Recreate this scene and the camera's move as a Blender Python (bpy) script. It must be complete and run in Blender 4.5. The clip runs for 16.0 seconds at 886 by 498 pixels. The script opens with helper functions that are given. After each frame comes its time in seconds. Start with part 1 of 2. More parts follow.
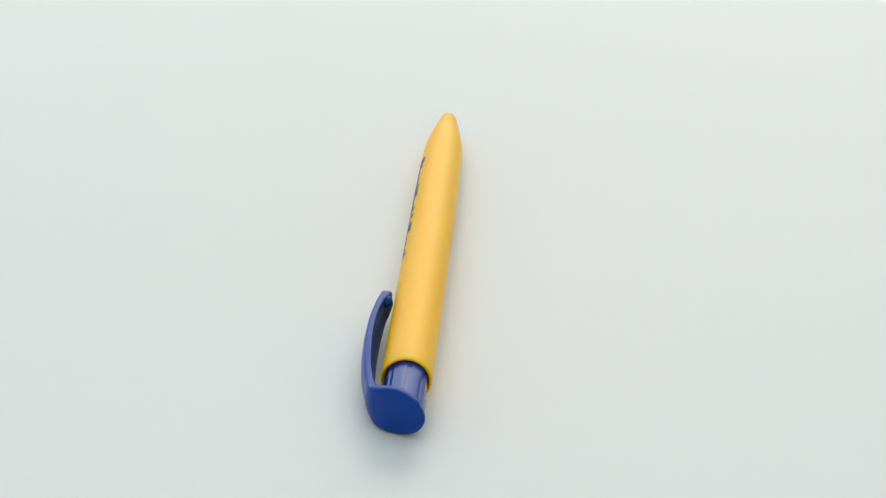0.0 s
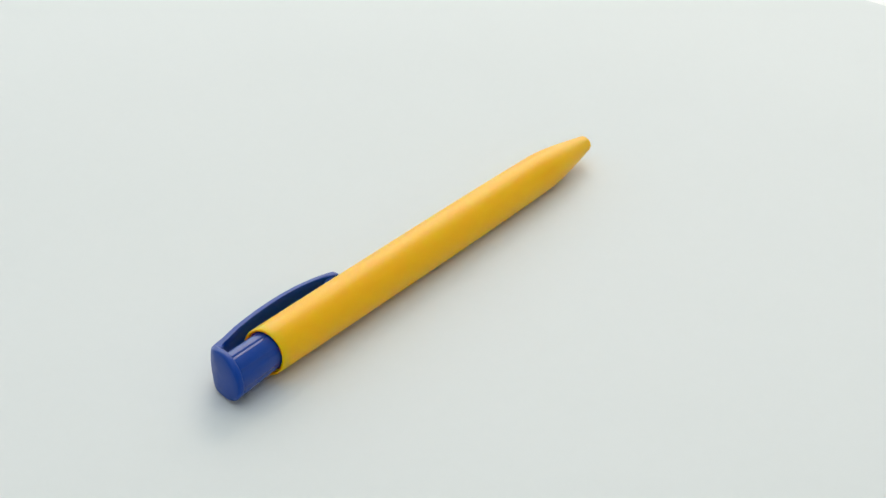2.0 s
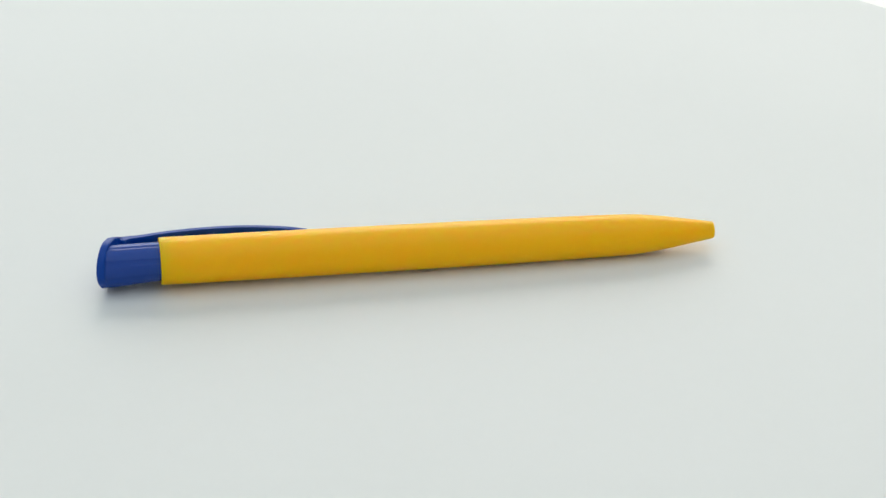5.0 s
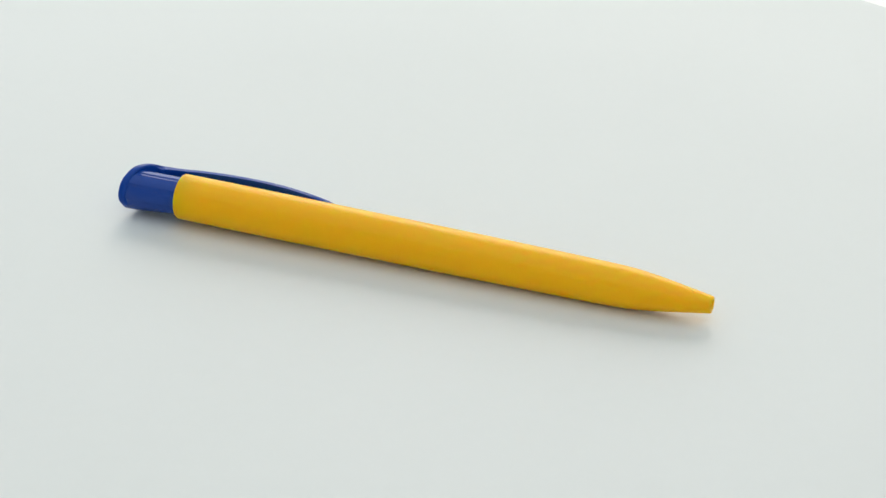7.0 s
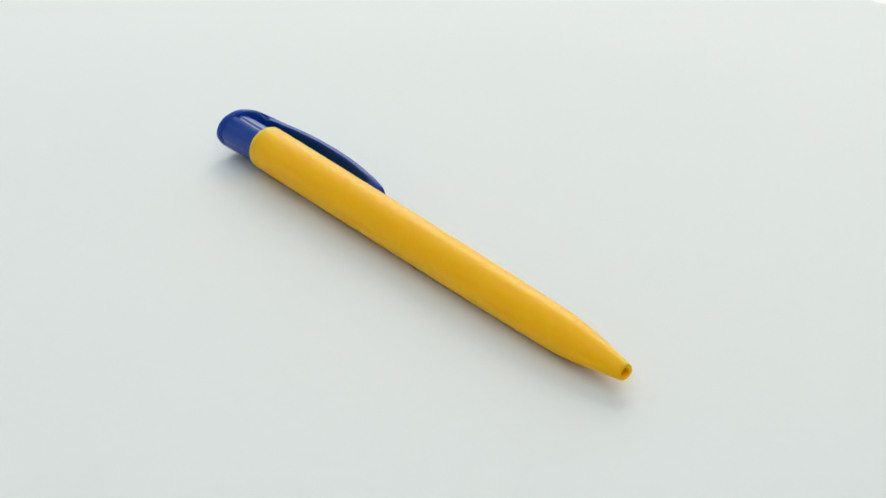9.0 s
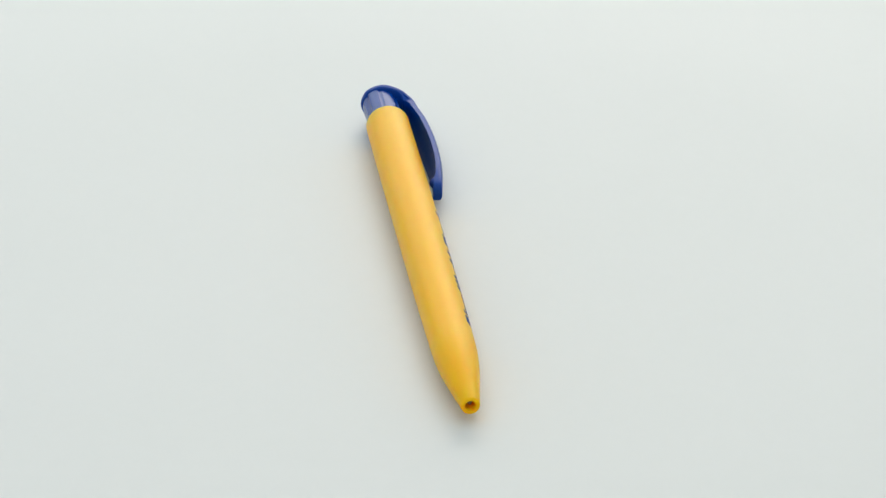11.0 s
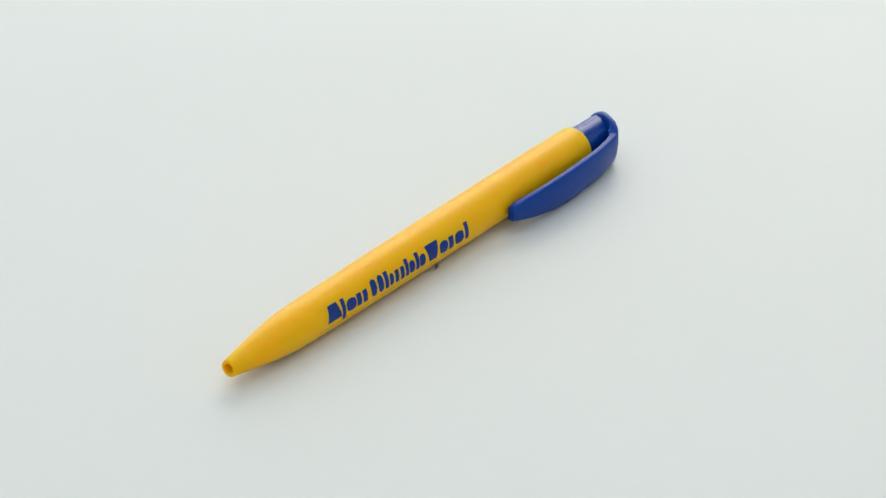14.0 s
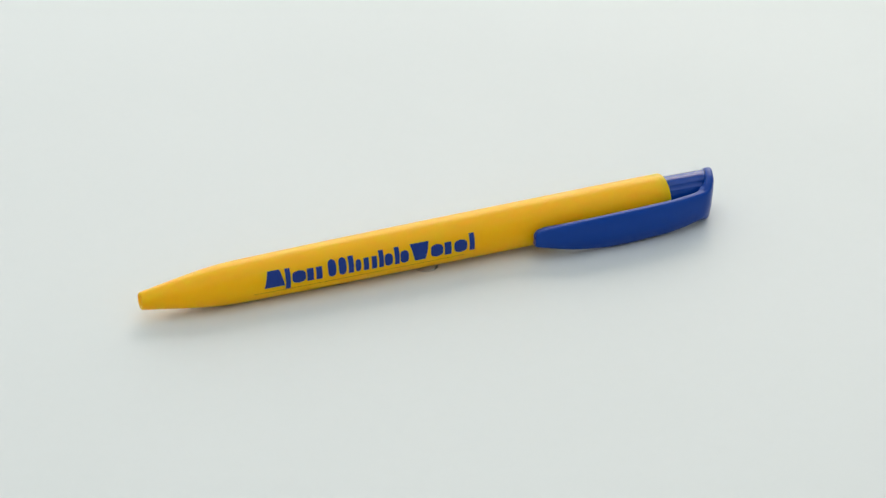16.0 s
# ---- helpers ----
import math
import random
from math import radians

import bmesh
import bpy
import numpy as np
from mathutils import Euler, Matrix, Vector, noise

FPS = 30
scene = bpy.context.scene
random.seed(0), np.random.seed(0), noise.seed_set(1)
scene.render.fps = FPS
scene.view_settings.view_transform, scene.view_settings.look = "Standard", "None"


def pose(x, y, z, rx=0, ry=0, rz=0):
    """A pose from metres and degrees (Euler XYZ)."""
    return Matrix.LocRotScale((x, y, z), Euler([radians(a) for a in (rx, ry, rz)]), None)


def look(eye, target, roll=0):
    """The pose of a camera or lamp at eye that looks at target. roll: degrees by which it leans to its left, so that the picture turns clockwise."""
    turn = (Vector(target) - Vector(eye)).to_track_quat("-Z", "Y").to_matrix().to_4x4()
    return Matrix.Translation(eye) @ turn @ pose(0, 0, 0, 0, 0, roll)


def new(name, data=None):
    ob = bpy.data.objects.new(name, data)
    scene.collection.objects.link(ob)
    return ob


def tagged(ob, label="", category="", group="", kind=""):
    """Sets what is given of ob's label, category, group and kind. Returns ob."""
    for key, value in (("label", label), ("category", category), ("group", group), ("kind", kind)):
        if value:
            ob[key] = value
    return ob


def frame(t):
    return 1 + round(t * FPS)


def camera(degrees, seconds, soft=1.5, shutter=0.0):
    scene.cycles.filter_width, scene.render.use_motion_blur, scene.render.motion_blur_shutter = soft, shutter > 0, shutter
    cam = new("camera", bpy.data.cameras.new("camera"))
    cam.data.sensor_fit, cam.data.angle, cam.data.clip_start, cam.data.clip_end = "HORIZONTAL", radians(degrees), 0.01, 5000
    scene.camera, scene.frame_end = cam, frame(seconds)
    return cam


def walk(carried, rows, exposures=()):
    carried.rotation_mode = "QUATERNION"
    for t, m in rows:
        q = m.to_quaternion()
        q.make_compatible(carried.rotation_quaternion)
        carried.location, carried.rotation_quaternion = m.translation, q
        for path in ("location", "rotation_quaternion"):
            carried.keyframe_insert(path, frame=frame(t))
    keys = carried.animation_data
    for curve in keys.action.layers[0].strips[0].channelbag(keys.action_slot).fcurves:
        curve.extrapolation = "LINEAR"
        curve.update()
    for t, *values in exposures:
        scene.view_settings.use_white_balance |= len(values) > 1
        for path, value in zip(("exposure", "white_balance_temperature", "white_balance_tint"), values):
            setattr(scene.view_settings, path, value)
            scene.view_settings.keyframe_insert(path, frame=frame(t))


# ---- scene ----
MM = 0.001

# ---- camera, standing still ----
cam = camera(19.2, 16.0, soft=1.45)
EYE = Vector((0.0, -0.53726, 0.30015))
AIM = EYE + 0.615 * Vector((0.006652, 0.876172, -0.481952))
walk(cam, [(0.0, look(EYE, AIM, 1.183)), (16.0, look(EYE, AIM, 1.183))], exposures=[(0.0, 0.0), (16.0, 0.0)])

# ---- world and light: overcast daylight through one wide window behind the turntable ----
world = bpy.data.worlds.new("overcast_sky")
scene.world = world
world.use_nodes = True
sky = world.node_tree.nodes.new("ShaderNodeTexSky")
sky.sky_type = "NISHITA"
sky.sun_disc = False
sky.sun_elevation = radians(40)
sky.sun_rotation = radians(10)
sky.air_density, sky.dust_density, sky.ozone_density = 0.8, 8.0, 0.3
world.node_tree.links.new(sky.outputs[0], world.node_tree.nodes["Background"].inputs["Color"])
world.node_tree.nodes["Background"].inputs["Strength"].default_value = 0.05

ROOM_X, ROOM_BACK, ROOM_FRONT, FLOOR_Z, CEIL_Z = 1.9, 1.25, -2.2, -0.765, 1.75
WIN = (-1.35, 1.05, 0.12, 1.45)     # opening: x from, x to, z from, z to
win_lamp = bpy.data.lights.new("window_daylight", "AREA")
win_lamp.shape = "RECTANGLE"
win_lamp.size, win_lamp.size_y = WIN[1] - WIN[0] - 0.04, WIN[3] - WIN[2] - 0.04
win_lamp.energy = 15.0
win_lamp.color = (0.85, 0.965, 0.99)
lamp_ob = new("window_daylight", win_lamp)
lamp_ob.matrix_world = look((0.5 * (WIN[0] + WIN[1]), ROOM_BACK + 0.06, 0.5 * (WIN[2] + WIN[3])),
                            (0.5 * (WIN[0] + WIN[1]), 0.0, 0.5 * (WIN[2] + WIN[3])))

# added fill lamp over the table, out of view, to brighten the front sides
FILL_GAP = (-1.5, 1.5, -1.8, 0.8)       # opening: x from, x to, y from, y to
fill_lamp = bpy.data.lights.new("overhead_fill", "AREA")
fill_lamp.shape = "RECTANGLE"
fill_lamp.size, fill_lamp.size_y = FILL_GAP[1] - FILL_GAP[0] - 0.04, FILL_GAP[3] - FILL_GAP[2] - 0.04
fill_lamp.energy = 24.0
fill_lamp.color = (0.885, 0.97, 0.985)
fill_ob = new("overhead_fill", fill_lamp)
fill_ob.location = (0.5 * (FILL_GAP[0] + FILL_GAP[1]), 0.5 * (FILL_GAP[2] + FILL_GAP[3]), CEIL_Z + 0.04)


# ---- materials ----
def shader(name, rough, metal=0.0, gloss=0.5):
    m = bpy.data.materials.new(name)
    m.use_nodes = True
    nt = m.node_tree
    b = nt.nodes["Principled BSDF"]
    b.inputs["Roughness"].default_value = rough
    b.inputs["Metallic"].default_value = metal
    b.inputs["Specular IOR Level"].default_value = gloss
    return m, nt, b


def speckle(nt, scale, detail=4.0, rough=0.55):
    co = nt.nodes.new("ShaderNodeTexCoord")
    n = nt.nodes.new("ShaderNodeTexNoise")
    n.inputs["Scale"].default_value = scale
    n.inputs["Detail"].default_value = detail
    n.inputs["Roughness"].default_value = rough
    nt.links.new(co.outputs["Object"], n.inputs["Vector"])
    return n


def ramp(nt, source, stops):
    r = nt.nodes.new("ShaderNodeValToRGB")
    while len(r.color_ramp.elements) < len(stops):
        r.color_ramp.elements.new(0.5)
    for e, (at, c) in zip(r.color_ramp.elements, stops):
        e.position = at
        e.color = (*c, 1)
    nt.links.new(source, r.inputs["Fac"])
    return r


def surface(name, dark, light, rough, big, fine, bump, rough_span=0.08, gloss=0.5):
    """Colour drifting at a large scale, grain and gloss changing at a fine one."""
    m, nt, b = shader(name, rough, 0.0, gloss)
    n1, n2 = speckle(nt, big, 3), speckle(nt, fine, 5)
    mix = nt.nodes.new("ShaderNodeMath")
    mix.operation = "MULTIPLY_ADD"
    mix.inputs[1].default_value = 0.35
    nt.links.new(n2.outputs["Fac"], mix.inputs[0])
    half = nt.nodes.new("ShaderNodeMath")
    half.operation = "MULTIPLY"
    half.inputs[1].default_value = 0.65
    nt.links.new(n1.outputs["Fac"], half.inputs[0])
    nt.links.new(half.outputs[0], mix.inputs[2])
    c = ramp(nt, mix.outputs[0], [(0.3, dark), (0.7, light)])
    nt.links.new(c.outputs["Color"], b.inputs["Base Color"])
    g = nt.nodes.new("ShaderNodeMapRange")
    g.inputs["To Min"].default_value = rough - rough_span
    g.inputs["To Max"].default_value = rough + rough_span
    nt.links.new(n2.outputs["Fac"], g.inputs["Value"])
    nt.links.new(g.outputs[0], b.inputs["Roughness"])
    bp = nt.nodes.new("ShaderNodeBump")
    bp.inputs["Strength"].default_value = bump
    bp.inputs["Distance"].default_value = 0.0001
    nt.links.new(n2.outputs["Fac"], bp.inputs["Height"])
    nt.links.new(bp.outputs["Normal"], b.inputs["Normal"])
    return m


YELLOW = surface("yellow_plastic", (0.988, 0.485, 0.0002), (0.994, 0.505, 0.0004), 0.38, 35, 900, 0.12, gloss=0.25)
BLUE = surface("blue_plastic", (0.0006, 0.043, 0.280), (0.0009, 0.048, 0.310), 0.33, 40, 800, 0.02, gloss=0.2)
BLUE_SHAFT = surface("glossy_blue_plastic", (0.0006, 0.040, 0.260), (0.0009, 0.045, 0.290), 0.20, 40, 800, 0.02, gloss=0.35)
INK = surface("blue_ink", (0.007, 0.030, 0.20), (0.012, 0.042, 0.25), 0.5, 300, 2200, 0.15, gloss=0.2)
SEAM = surface("darker_yellow_line", (0.42, 0.19, 0.004), (0.5, 0.23, 0.006), 0.5, 200, 1500, 0.1, gloss=0.2)
BRASS = surface("refill_metal", (0.12, 0.055, 0.02), (0.2, 0.10, 0.04), 0.4, 200, 1500, 0.1)
yb = YELLOW.node_tree.nodes["Principled BSDF"]
yb.inputs["Subsurface Weight"].default_value = 0.9
yb.inputs["Subsurface Radius"].default_value = (1.0, 0.4, 0.03)
yb.inputs["Subsurface Scale"].default_value = 0.0026
DISC = surface("white_laminate", (0.682, 0.704, 0.691), (0.704, 0.722, 0.713), 0.5, 7, 260, 0.10, gloss=0.2)
TABLE = surface("white_table_top", (0.86, 0.865, 0.85), (0.88, 0.88, 0.87), 0.4, 4, 160, 0.1)
WALL = surface("white_wall_paint", (0.80, 0.80, 0.785), (0.84, 0.84, 0.83), 0.8, 1.2, 60, 0.3)
FLOOR = surface("grey_floor", (0.42, 0.41, 0.39), (0.50, 0.485, 0.46), 0.5, 1.5, 40, 0.3)


# ---- mesh helpers ----
def mesh_of(name, bm, material, smooth=True, sharp=35):
    bmesh.ops.recalc_face_normals(bm, faces=bm.faces)
    if smooth:
        for f in bm.faces:
            f.smooth = True
        for e in bm.edges:
            if len(e.link_faces) == 2 and e.calc_face_angle(0) > radians(sharp):
                e.smooth = False
    me = bpy.data.meshes.new(name)
    bm.to_mesh(me)
    bm.free()
    me.materials.append(material)
    return me


def part(name, bm, material, parent=None, label="", smooth=True, sharp=35):
    ob = new(name, mesh_of(name, bm, material, smooth, sharp))
    if parent:
        ob.parent = parent
    return tagged(ob, label)


def box(bm, x0, x1, y0, y1, z0, z1):
    v = [bm.verts.new((x, y, z)) for x in (x0, x1) for y in (y0, y1) for z in (z0, z1)]
    for q in ((0, 1, 3, 2), (4, 6, 7, 5), (0, 4, 5, 1), (2, 3, 7, 6), (0, 2, 6, 4), (1, 5, 7, 3)):
        bm.faces.new([v[i] for i in q])


def skin(bm, rings, close_start=True, close_end=True):
    """Joins closed rings of equal count into one skin."""
    vs = [[bm.verts.new(p) for p in r] for r in rings]
    n = len(vs[0])
    for a, b in zip(vs, vs[1:]):
        for i in range(n):
            bm.faces.new((a[i], a[(i + 1) % n], b[(i + 1) % n], b[i]))
    if close_start:
        bm.faces.new(vs[0][::-1])
    if close_end:
        bm.faces.new(vs[-1])
    return vs


def glide(table, x):
    """Smooth interpolation in a short table of (x, value)."""
    pts = sorted(table)
    if x <= pts[0][0]:
        return pts[0][1]
    if x >= pts[-1][0]:
        return pts[-1][1]
    i = max(j for j in range(len(pts) - 1) if pts[j][0] <= x)
    def slope(j):
        a, b = pts[max(j - 1, 0)], pts[min(j + 1, len(pts) - 1)]
        return (b[1] - a[1]) / (b[0] - a[0])
    (x0, y0), (x1, y1) = pts[i], pts[i + 1]
    h = x1 - x0
    u = (x - x0) / h
    return ((1 + 2 * u) * (1 - u) ** 2 * y0 + u * (1 - u) ** 2 * h * slope(i)
            + u * u * (3 - 2 * u) * y1 + u * u * (u - 1) * h * slope(i + 1))


# ---- the room ----
def build_room():
    T = 0.12
    bm = bmesh.new()
    box(bm, -ROOM_X - T, ROOM_X + T, ROOM_FRONT - T, ROOM_BACK + T, FLOOR_Z - 0.1, FLOOR_Z)
    tagged(part("floor", bm, FLOOR, smooth=False), "plain grey floor under the table", "floor", kind="structure")
    bm = bmesh.new()
    # unseen ceiling, left open only where the added fill lamp shines in
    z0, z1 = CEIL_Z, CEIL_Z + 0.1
    box(bm, -ROOM_X - T, FILL_GAP[0], ROOM_FRONT - T, ROOM_BACK + T, z0, z1)
    box(bm, FILL_GAP[1], ROOM_X + T, ROOM_FRONT - T, ROOM_BACK + T, z0, z1)
    box(bm, FILL_GAP[0], FILL_GAP[1], ROOM_FRONT - T, FILL_GAP[2], z0, z1)
    box(bm, FILL_GAP[0], FILL_GAP[1], FILL_GAP[3], ROOM_BACK + T, z0, z1)
    tagged(part("ceiling", bm, WALL, smooth=False), "unseen white painted ceiling with a wide opening for the added fill lamp", "ceiling", kind="structure")
    for name, b in (("wall_east", (ROOM_X, ROOM_X + T, ROOM_FRONT, ROOM_BACK)),
                    ("wall_west", (-ROOM_X - T, -ROOM_X, ROOM_FRONT, ROOM_BACK)),
                    ("wall_south", (-ROOM_X - T, ROOM_X + T, ROOM_FRONT - T, ROOM_FRONT))):
        bm = bmesh.new()
        box(bm, *b, FLOOR_Z, CEIL_Z)
        tagged(part(name, bm, WALL, smooth=False), "plain white painted wall", "wall", kind="structure")
    # window wall: four pieces round the opening
    bm = bmesh.new()
    y0, y1 = ROOM_BACK, ROOM_BACK + T
    box(bm, -ROOM_X - T, WIN[0], y0, y1, FLOOR_Z, CEIL_Z)
    box(bm, WIN[1], ROOM_X + T, y0, y1, FLOOR_Z, CEIL_Z)
    box(bm, WIN[0], WIN[1], y0, y1, FLOOR_Z, WIN[2])
    box(bm, WIN[0], WIN[1], y0, y1, WIN[3], CEIL_Z)
    tagged(part("wall_north", bm, WALL, smooth=False), "white painted wall with a wide window opening", "wall", kind="structure")


# ---- the table under the turntable ----
TABLE_Z = -0.018


def build_table():
    table = new("table")
    table.location = (0, 0, FLOOR_Z)
    bm = bmesh.new()
    box(bm, -0.8, 0.8, -0.42, 0.62, TABLE_Z - 0.028 - FLOOR_Z, TABLE_Z - FLOOR_Z)
    bmesh.ops.bevel(bm, geom=bm.edges[:], offset=0.003, segments=2, affect="EDGES")
    part("tabletop", bm, TABLE, table)
    for x in (-0.74, 0.74):
        for y in (-0.36, 0.56):
            bm = bmesh.new()
            box(bm, x - 0.025, x + 0.025, y - 0.025, y + 0.025, 0.0, TABLE_Z - 0.028 - FLOOR_Z)
            part("leg", bm, TABLE, table, smooth=False)
    tagged(table, "white table with a smooth bright top", "table")


# ---- the turntable: a white disc that runs slightly out of true ----
def build_turntable():
    t = new("turntable")
    R, cx, cy = 0.2098, -0.0024, -0.0034
    lean = 0.0030           # the disc is not quite square to its axle
    def top(x):
        return (0.045 - x) * lean
    hole = 0.0029
    prof = [(hole, -0.0012), (hole, -0.0002), (hole + 0.0002, 0.0), (0.05, 0.0), (0.12, 0.0),
            (R - 0.0012, 0.0), (R - 0.0003, -0.0003), (R, -0.0012), (R, -0.0050), (R - 0.001, -0.006), (hole, -0.006)]
    bm = bmesh.new()
    n = 192
    rings = []
    for r, z in prof:
        k = min(1.0, max(0.0, (r - 0.03) / 0.15))
        ring = []
        for i in range(n):
            x, y = cx * k + r * math.cos(2 * math.pi * i / n), cy * k + r * math.sin(2 * math.pi * i / n)
            ring.append((x, y, z + top(x)))
        rings.append(ring)
    skin(bm, rings, False, False)
    part("disc", bm, DISC, t, "white laminate disc")
    bm = bmesh.new()
    n = 40
    prof = [(0.0024, -0.006), (0.0024, -0.0005), (0.0022, -0.0002), (0.0012, -0.0001)]
    skin(bm, [[(r * math.cos(2 * math.pi * i / n), r * math.sin(2 * math.pi * i / n), z + top(0.0)) for i in range(n)] for r, z in prof])
    part("spindle", bm, DISC, t, "flush white spindle in a narrow dark gap")
    bm = bmesh.new()
    n = 96
    skin(bm, [[(r * math.cos(2 * math.pi * i / n), r * math.sin(2 * math.pi * i / n), z) for i in range(n)]
              for r, z in ((0.11, TABLE_Z), (0.11, -0.0075), (0.105, -0.007))])
    part("base", bm, DISC, t)
    return tagged(t, "white round motorised turntable with a smooth top", "turntable")


# ---- the pen ----
def axis_z(x):
    """Height of the pen's axis above the disc; it sinks slightly towards the tip. Millimetres."""
    return 4.57 + (69.3 - x) * 0.01605


def axis_y(x):
    return 0.0090 * (x - 69.3)


def round_pen(x, r, a):
    return (x * MM, (axis_y(x) + r * math.cos(a)) * MM, (axis_z(x) + r * math.sin(a)) * MM)


BARREL = [(-62.3, 5.5), (-45, 5.52), (-20, 5.45), (5, 5.35), (25, 5.2), (40, 5.02), (48, 4.86), (52, 4.6), (57, 4.0), (63, 3.05), (68.7, 2.12)]


def build_barrel(pen):
    n = 72
    out = [(-60.2, 0.5), (-60.4, 4.72), (-61.3, 4.75), (-61.95, 4.85), (-62.15, 5.1), (-62.1, 5.36), (-61.8, 5.5)]
    xs = [-61.0, -57] + [-52 + 4 * i for i in range(25)] + [45 + 1.2 * i for i in range(20)]
    out += [(x, glide(BARREL, x)) for x in xs if x < 68.4]
    out += [(68.7, 2.12), (69.2, 2.02), (69.4, 1.85), (69.4, 1.3), (69.2, 1.15), (68.3, 1.05), (64.5, 1.0), (64.5, 0.4)]
    bm = bmesh.new()
    skin(bm, [[round_pen(x, r, 2 * math.pi * i / n) for i in range(n)] for x, r in out])
    return part("barrel", bm, YELLOW, pen, "matt yellow plastic barrel tapering to a nose", sharp=50)


def build_print(barrel):
    """The printed name, as plain blue shapes without counters: from, to along the barrel, bottom, top as parts of the capital height, outline."""
    marks = [(41.4, 36.5, 0, 1, "peak"), (36.3, 35.1, -0.28, 0.98, "bar"), (34.7, 31.4, 0, 0.74, "round"), (31.1, 29.5, 0, 0.74, "bar"), (28.9, 27.4, 0, 0.74, "bar"),
             (26.0, 24.0, -0.02, 1.02, "round"), (23.4, 21.5, -0.02, 1.02, "round"), (21.0, 19.7, 0, 1, "bar"), (19.3, 17.9, 0, 0.74, "round"), (17.3, 16.0, 0, 0.74, "bar"), (15.3, 14.0, 0, 0.74, "bar"),
             (13.5, 12.3, 0, 1, "bar"), (12.1, 10.1, 0, 0.74, "round"), (9.6, 8.4, 0, 1, "bar"), (8.2, 6.1, 0, 0.74, "round"), (5.6, 0.9, 0, 1, "dip"),
             (0.6, -2.5, 0, 0.74, "round"), (-2.9, -4.6, 0, 0.74, "bar"), (-5.3, -8.6, 0, 0.74, "round"), (-9.2, -10.5, 0, 1, "bar")]
    nx, na = 6, 14
    for x0, x1, b0, b1, outline in marks:
        mid, half = 0.5 * (x0 + x1), 0.5 * (x0 - x1)
        def spread(v):
            if outline == "peak":
                return 1 - 0.42 * v
            if outline == "dip":
                return 0.58 + 0.42 * v
            if outline == "round":
                return (1.0001 - abs(2 * v - 1) ** 3) ** 0.4
            return 1.0
        bm = bmesh.new()
        def layer(lift):
            rows = []
            for i in range(nx + 1):
                row = []
                for j in range(na + 1):
                    v = j / na
                    x = mid + half * spread(v) * (1 - 2 * i / nx)
                    a = -7.5 + 45 * (b0 + (b1 - b0) * v) - 0.12 * (15 - x)
                    row.append(bm.verts.new(round_pen(x, glide(BARREL, x) + lift, radians(a))))
                rows.append(row)
            return rows
        top, low = layer(0.03), layer(-0.06)
        for i in range(nx):
            for j in range(na):
                bm.faces.new((top[i][j], top[i + 1][j], top[i + 1][j + 1], top[i][j + 1]))
        for i in range(nx):
            bm.faces.new((low[i][0], low[i + 1][0], top[i + 1][0], top[i][0]))
            bm.faces.new((low[i][na], top[i][na], top[i + 1][na], low[i + 1][na]))
        for j in range(na):
            bm.faces.new((low[0][j], top[0][j], top[0][j + 1], low[0][j + 1]))
            bm.faces.new((low[nx][j], low[nx][j + 1], top[nx][j + 1], top[nx][j]))
        part("printed_mark", bm, INK, barrel, "dark blue printed mark")


def build_seam(barrel):
    """The fine mould line along the barrel below the print, a thin strip in darker yellow."""
    bm = bmesh.new()
    xs = [44 - 2.0 * i for i in range(27)]
    rings = []
    for x in xs:
        r, a = glide(BARREL, x), radians(-20 - 0.06 * (20 - x))
        rings.append([round_pen(x, r + h, a + w / r) for h, w in ((-0.05, -0.07), (0.03, -0.05), (0.03, 0.05), (-0.05, 0.07))])
    skin(bm, rings)
    part("mould_line", bm, SEAM, barrel, "fine darker mould line")


PLATE_LEAN = 0.06       # the face also leans back towards its top


def plate_x(y):
    """The push button's face leans: it reaches furthest back on the side away from the clip."""
    return -72.3 - (6.6 - y) * 0.36


def plate_ring(scale, dx, n=64):
    """Rounded D outline of the push button about the shaft."""
    table = [(-22, 6.85), (0, 6.6), (19, 6.55), (34, 6.3), (50, 5.85), (70, 5.45), (95, 5.35), (118, 5.15), (138, 5.2), (165, 5.25), (187, 5.5), (208, 5.5),
             (231, 5.5), (256, 5.65), (280, 5.95), (298, 6.5), (317, 7.05), (338, 6.85), (360, 6.6), (379, 6.55)]
    ring = []
    for i in range(n):
        a = 360 * i / n
        r = glide(table, a) * scale
        y, z = -0.4 + 1.1 * r * math.cos(radians(a)), 6.6 + r * math.sin(radians(a))
        ring.append(((plate_x(y) + dx + 0.14 * max(0.0, y - 2.6) ** 2 - PLATE_LEAN * (z - 6.6)) * MM, y * MM, z * MM))
    return ring


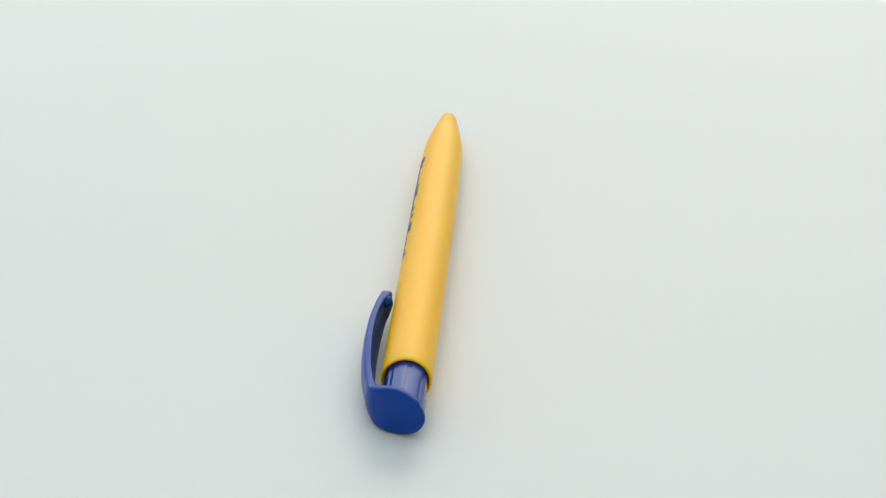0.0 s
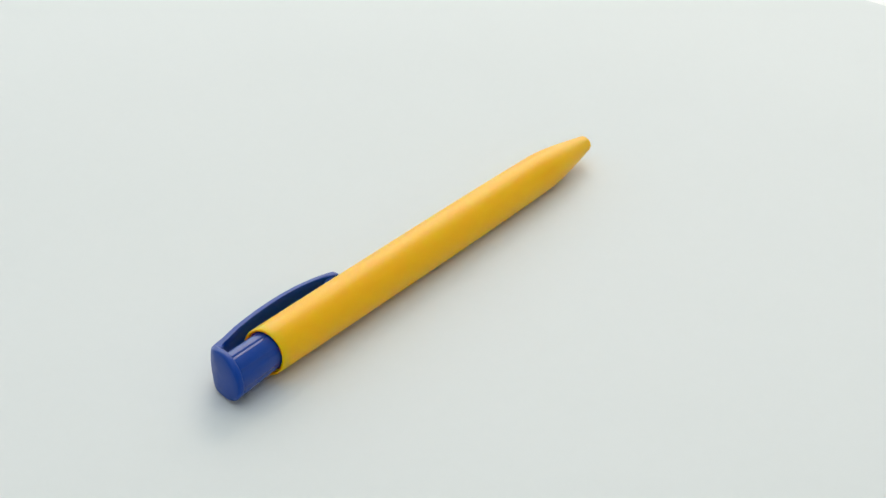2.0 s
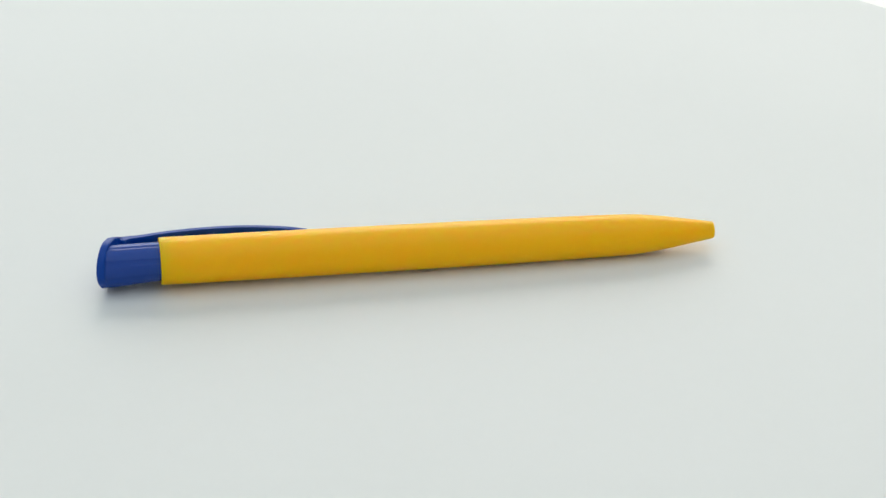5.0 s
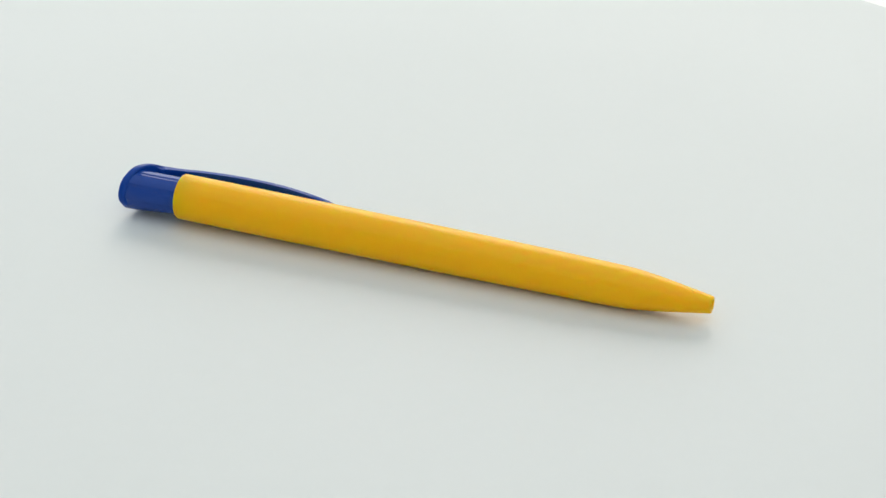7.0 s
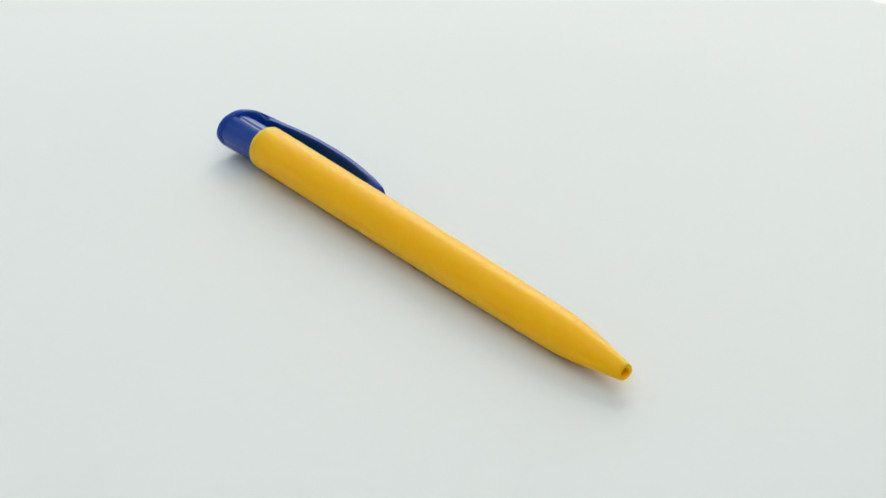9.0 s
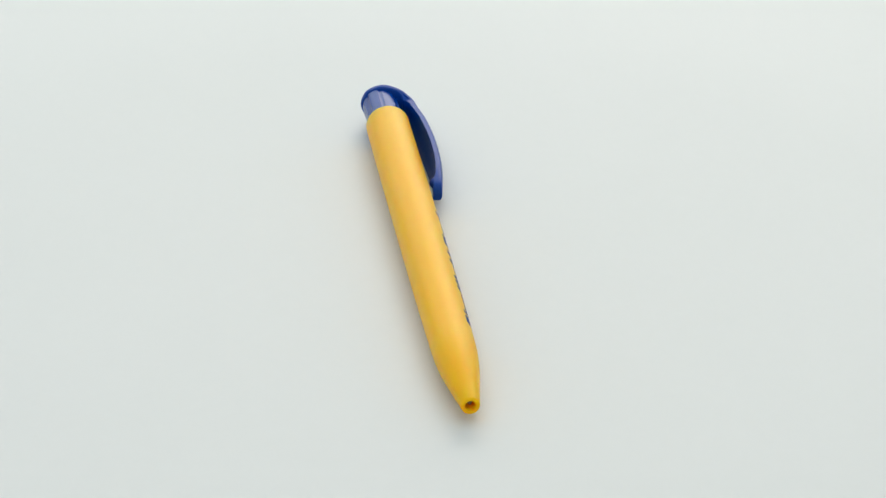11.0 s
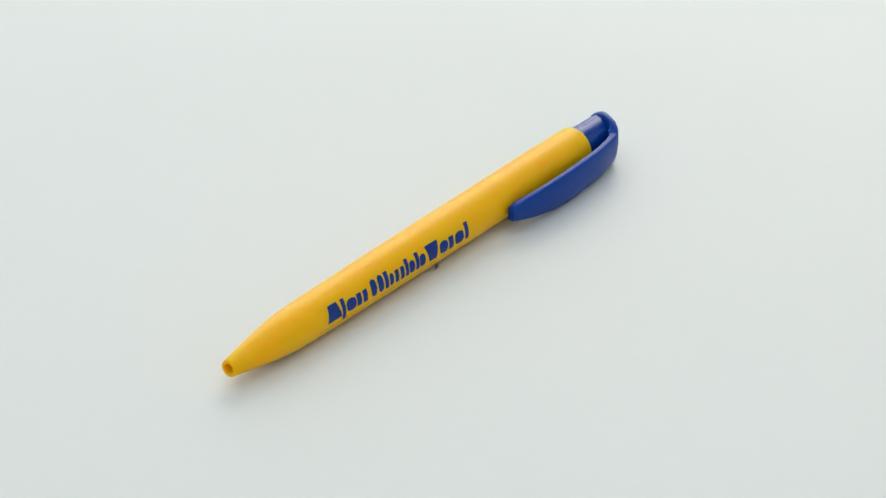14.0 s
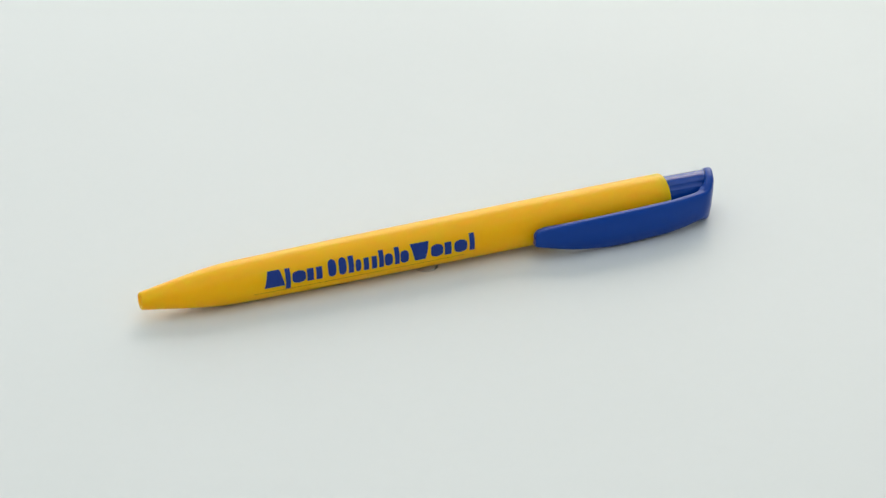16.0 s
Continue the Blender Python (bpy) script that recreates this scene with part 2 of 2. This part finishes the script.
def build_button(pen):
    bm = bmesh.new()
    skin(bm, [plate_ring(0.90, 2.0), plate_ring(0.97, 1.9), plate_ring(1.0, 1.5), plate_ring(1.0, 0.55), plate_ring(0.985, 0.25),
              plate_ring(0.95, 0.05), plate_ring(0.88, -0.1), plate_ring(0.6, -0.28), plate_ring(0.25, -0.36)])
    button = part("push_button", bm, BLUE, pen, "blue plastic push button end plate", sharp=60)
    # shaft with shallow flutes between button and barrel
    bm = bmesh.new()
    n = 80
    def flute(a, x):
        if x > -61.5:
            return 4.68         # added blue collar, standing in for the shade of a deep gap in the barrel
        k = (a / (2 * math.pi) * 7 + 0.3) % 1.0
        flare = min(1.0, max(0.0, (-61.0 - x) / 12.0)) * max(0.0, -math.sin(a + 0.35))
        return 4.45 + 0.95 * flare - 0.15 * (1 if 0.1 < k < 0.34 else 0)
    rings = []
    for x in (-77.0, -72.0, -70.0, -66.0, -61.6, -61.4, -60.6):
        ring = []
        for i in range(n):
            a = 2 * math.pi * (i + 0.5) / n
            r = flute(a, x)
            y = axis_y(-68) + r * math.cos(a)
            ring.append((max(x, plate_x(y) + 0.6) * MM if x < -70 else x * MM, y * MM, (axis_z(-65) + r * math.sin(a)) * MM))
        rings.append(ring)
    skin(bm, rings)
    part("button_shaft", bm, BLUE_SHAFT, pen, "glossy blue fluted plastic shaft", sharp=20)
    return button


CLIP_Y = [(-69.0, 7.0), (-66, 7.6), (-60, 8.75), (-50, 9.55), (-40, 9.5), (-33, 8.85), (-29, 8.25), (-24.9, 7.5)]
CLIP_TOP = [(-69, 9.7), (-66, 9.55), (-60, 9.6), (-54, 9.65), (-47, 9.55), (-40, 9.3), (-33, 8.8), (-28, 8.2), (-25.9, 7.7), (-25.2, 7.1), (-24.9, 6.4)]
CLIP_LOW = [(-69, 2.15), (-67, 1.65), (-62, 1.0), (-55, 0.75), (-48, 0.55), (-40, 0.9), (-33, 1.85), (-28, 2.95), (-25.8, 3.5), (-25.0, 3.9)]
# the bend from the push button's face into the clip: way along it, x, y, top, low, thickness
BEND = [(0, -73.5, 1.6, 11.5, 1.6, 1.2), (1, -73.35, 3.0, 11.25, 1.7, 1.8), (2, -72.85, 4.3, 10.9, 1.95, 2.1), (3, -72.1, 5.35, 10.35, 2.5, 2.5),
        (4, -71.1, 6.15, 10.0, 2.6, 2.7), (5, -70.15, 6.65, 9.8, 2.4, 2.4), (6, -69.0, 7.0, 9.7, 2.15, 2.0)]


def build_clip(pen):
    way = []
    for k in range(24):
        u = k / 4
        way.append([glide([(b[0], b[c]) for b in BEND], u) for c in range(1, 6)])
    for x in [-69.0, -68, -67] + [-65 + 2 * i for i in range(18)] + [-29.5, -28.3, -27.3, -26.5, -25.9, -25.4, -25.1, -24.9]:
        way.append([x, glide(CLIP_Y, x), glide(CLIP_TOP, x), glide(CLIP_LOW, x),
                    glide([(-69, 1.9), (-66, 1.7), (-50, 1.6), (-32, 1.6), (-28, 2.0), (-25.5, 2.1)], x)])
    rings = []
    for k, (x, yo, zt, zl, thick) in enumerate(way):
        a, b = way[max(k - 1, 0)], way[min(k + 1, len(way) - 1)]
        ln = math.hypot(b[0] - a[0], b[1] - a[1])
        nx, ny = (b[1] - a[1]) / ln, -(b[0] - a[0]) / ln          # inward normal in the plan
        mid, half = 0.5 * (zt + zl), 0.5 * (zt - zl)
        sag = glide([(-73.2, 0.15), (-70, 0.35), (-66, 0.5), (-55, 0.75), (-40, 0.65), (-30, 0.4), (-25.5, 0.15)], x)
        tuck = glide([(-73.2, 0.0), (-70, 0.2), (-66, 0.6), (-55, 0.9), (-40, 0.8), (-30, 0.5), (-25.5, 0.3)], x)    # the lower edge curls further in
        sec = []
        for v in (1.0, 0.985, 0.93, 0.8, 0.5, 0.2, -0.2, -0.5, -0.8, -0.93, -0.985, -1.0):
            edge = {1.0: 0.5, 0.985: 0.22, 0.93: 0.04}.get(abs(v), 0.0)
            sec.append(((sag + (tuck if v < 0 else 0.0)) * v * v + edge, mid + half * v))
        for v in (-1.0, -0.93, -0.5, 0.0, 0.5, 0.93, 1.0):
            edge = {1.0: 0.3, 0.93: 0.05}.get(abs(v), 0.0)
            sec.append(((sag + (tuck if v < 0 else 0.0)) * v * v + thick - edge, mid + half * v))
        lean = PLATE_LEAN * min(1.0, max(0.0, (-66.0 - x) / 5.0))
        rings.append([((x + nx * s - lean * (z - 6.6)) * MM, (yo + ny * s) * MM, z * MM) for s, z in sec])
    bm = bmesh.new()
    skin(bm, rings)
    clip = part("clip", bm, BLUE, pen, "bowed blue plastic pocket clip", sharp=50)
    # gripping bump on the clip's inner side
    bm = bmesh.new()
    n = 20
    rings = []
    for k in range(9):
        u = k / 8
        w = math.sin(math.pi * (0.5 - 0.5 * u)) if u > 0 else 1.0
        rings.append([((-29.0 + 1.9 * w * math.cos(2 * math.pi * i / n)) * MM, (6.9 - 2.0 * math.sin(math.pi / 2 * u)) * MM,
                       (6.6 + 1.5 * w * math.sin(2 * math.pi * i / n)) * MM) for i in range(n)])
    rings = [r for r in rings[:-1]]
    skin(bm, rings)
    part("clip_bump", bm, BLUE, clip)


def build_refill(pen):
    bm = bmesh.new()
    n = 24
    skin(bm, [[round_pen(x, r, 2 * math.pi * i / n) for i in range(n)] for x, r in ((64.0, 0.7), (66.5, 0.7), (67.6, 0.5), (68.1, 0.42))])
    part("refill_point", bm, BRASS, pen, "dark metal refill point inside the nose")


def build_pen():
    pen = new("ballpoint_pen")
    barrel = build_barrel(pen)
    build_print(barrel)
    build_seam(barrel)
    build_button(pen)
    build_clip(pen)
    build_refill(pen)
    return tagged(pen, "yellow plastic ballpoint pen with blue clip, lying on the turntable", "pen")


build_room()
build_table()
turntable = build_turntable()
pen = build_pen()


# ---- movement: disc and pen turn together, clockwise seen from above ----
def heading(t):
    return 85.785 - 15.207 * t + glide([(0, -0.21), (3, -0.3), (6.4, 0.42), (8.3, 0.25), (10.1, -0.08), (12.4, -0.2), (14.2, -0.2), (16, 0.15)], t)


def motions():
    rows = [(0.5 * i, pose(0, 0, 0, 0, 0, heading(0.5 * i))) for i in range(33)]
    walk(turntable, rows)
    walk(pen, rows)


motions()
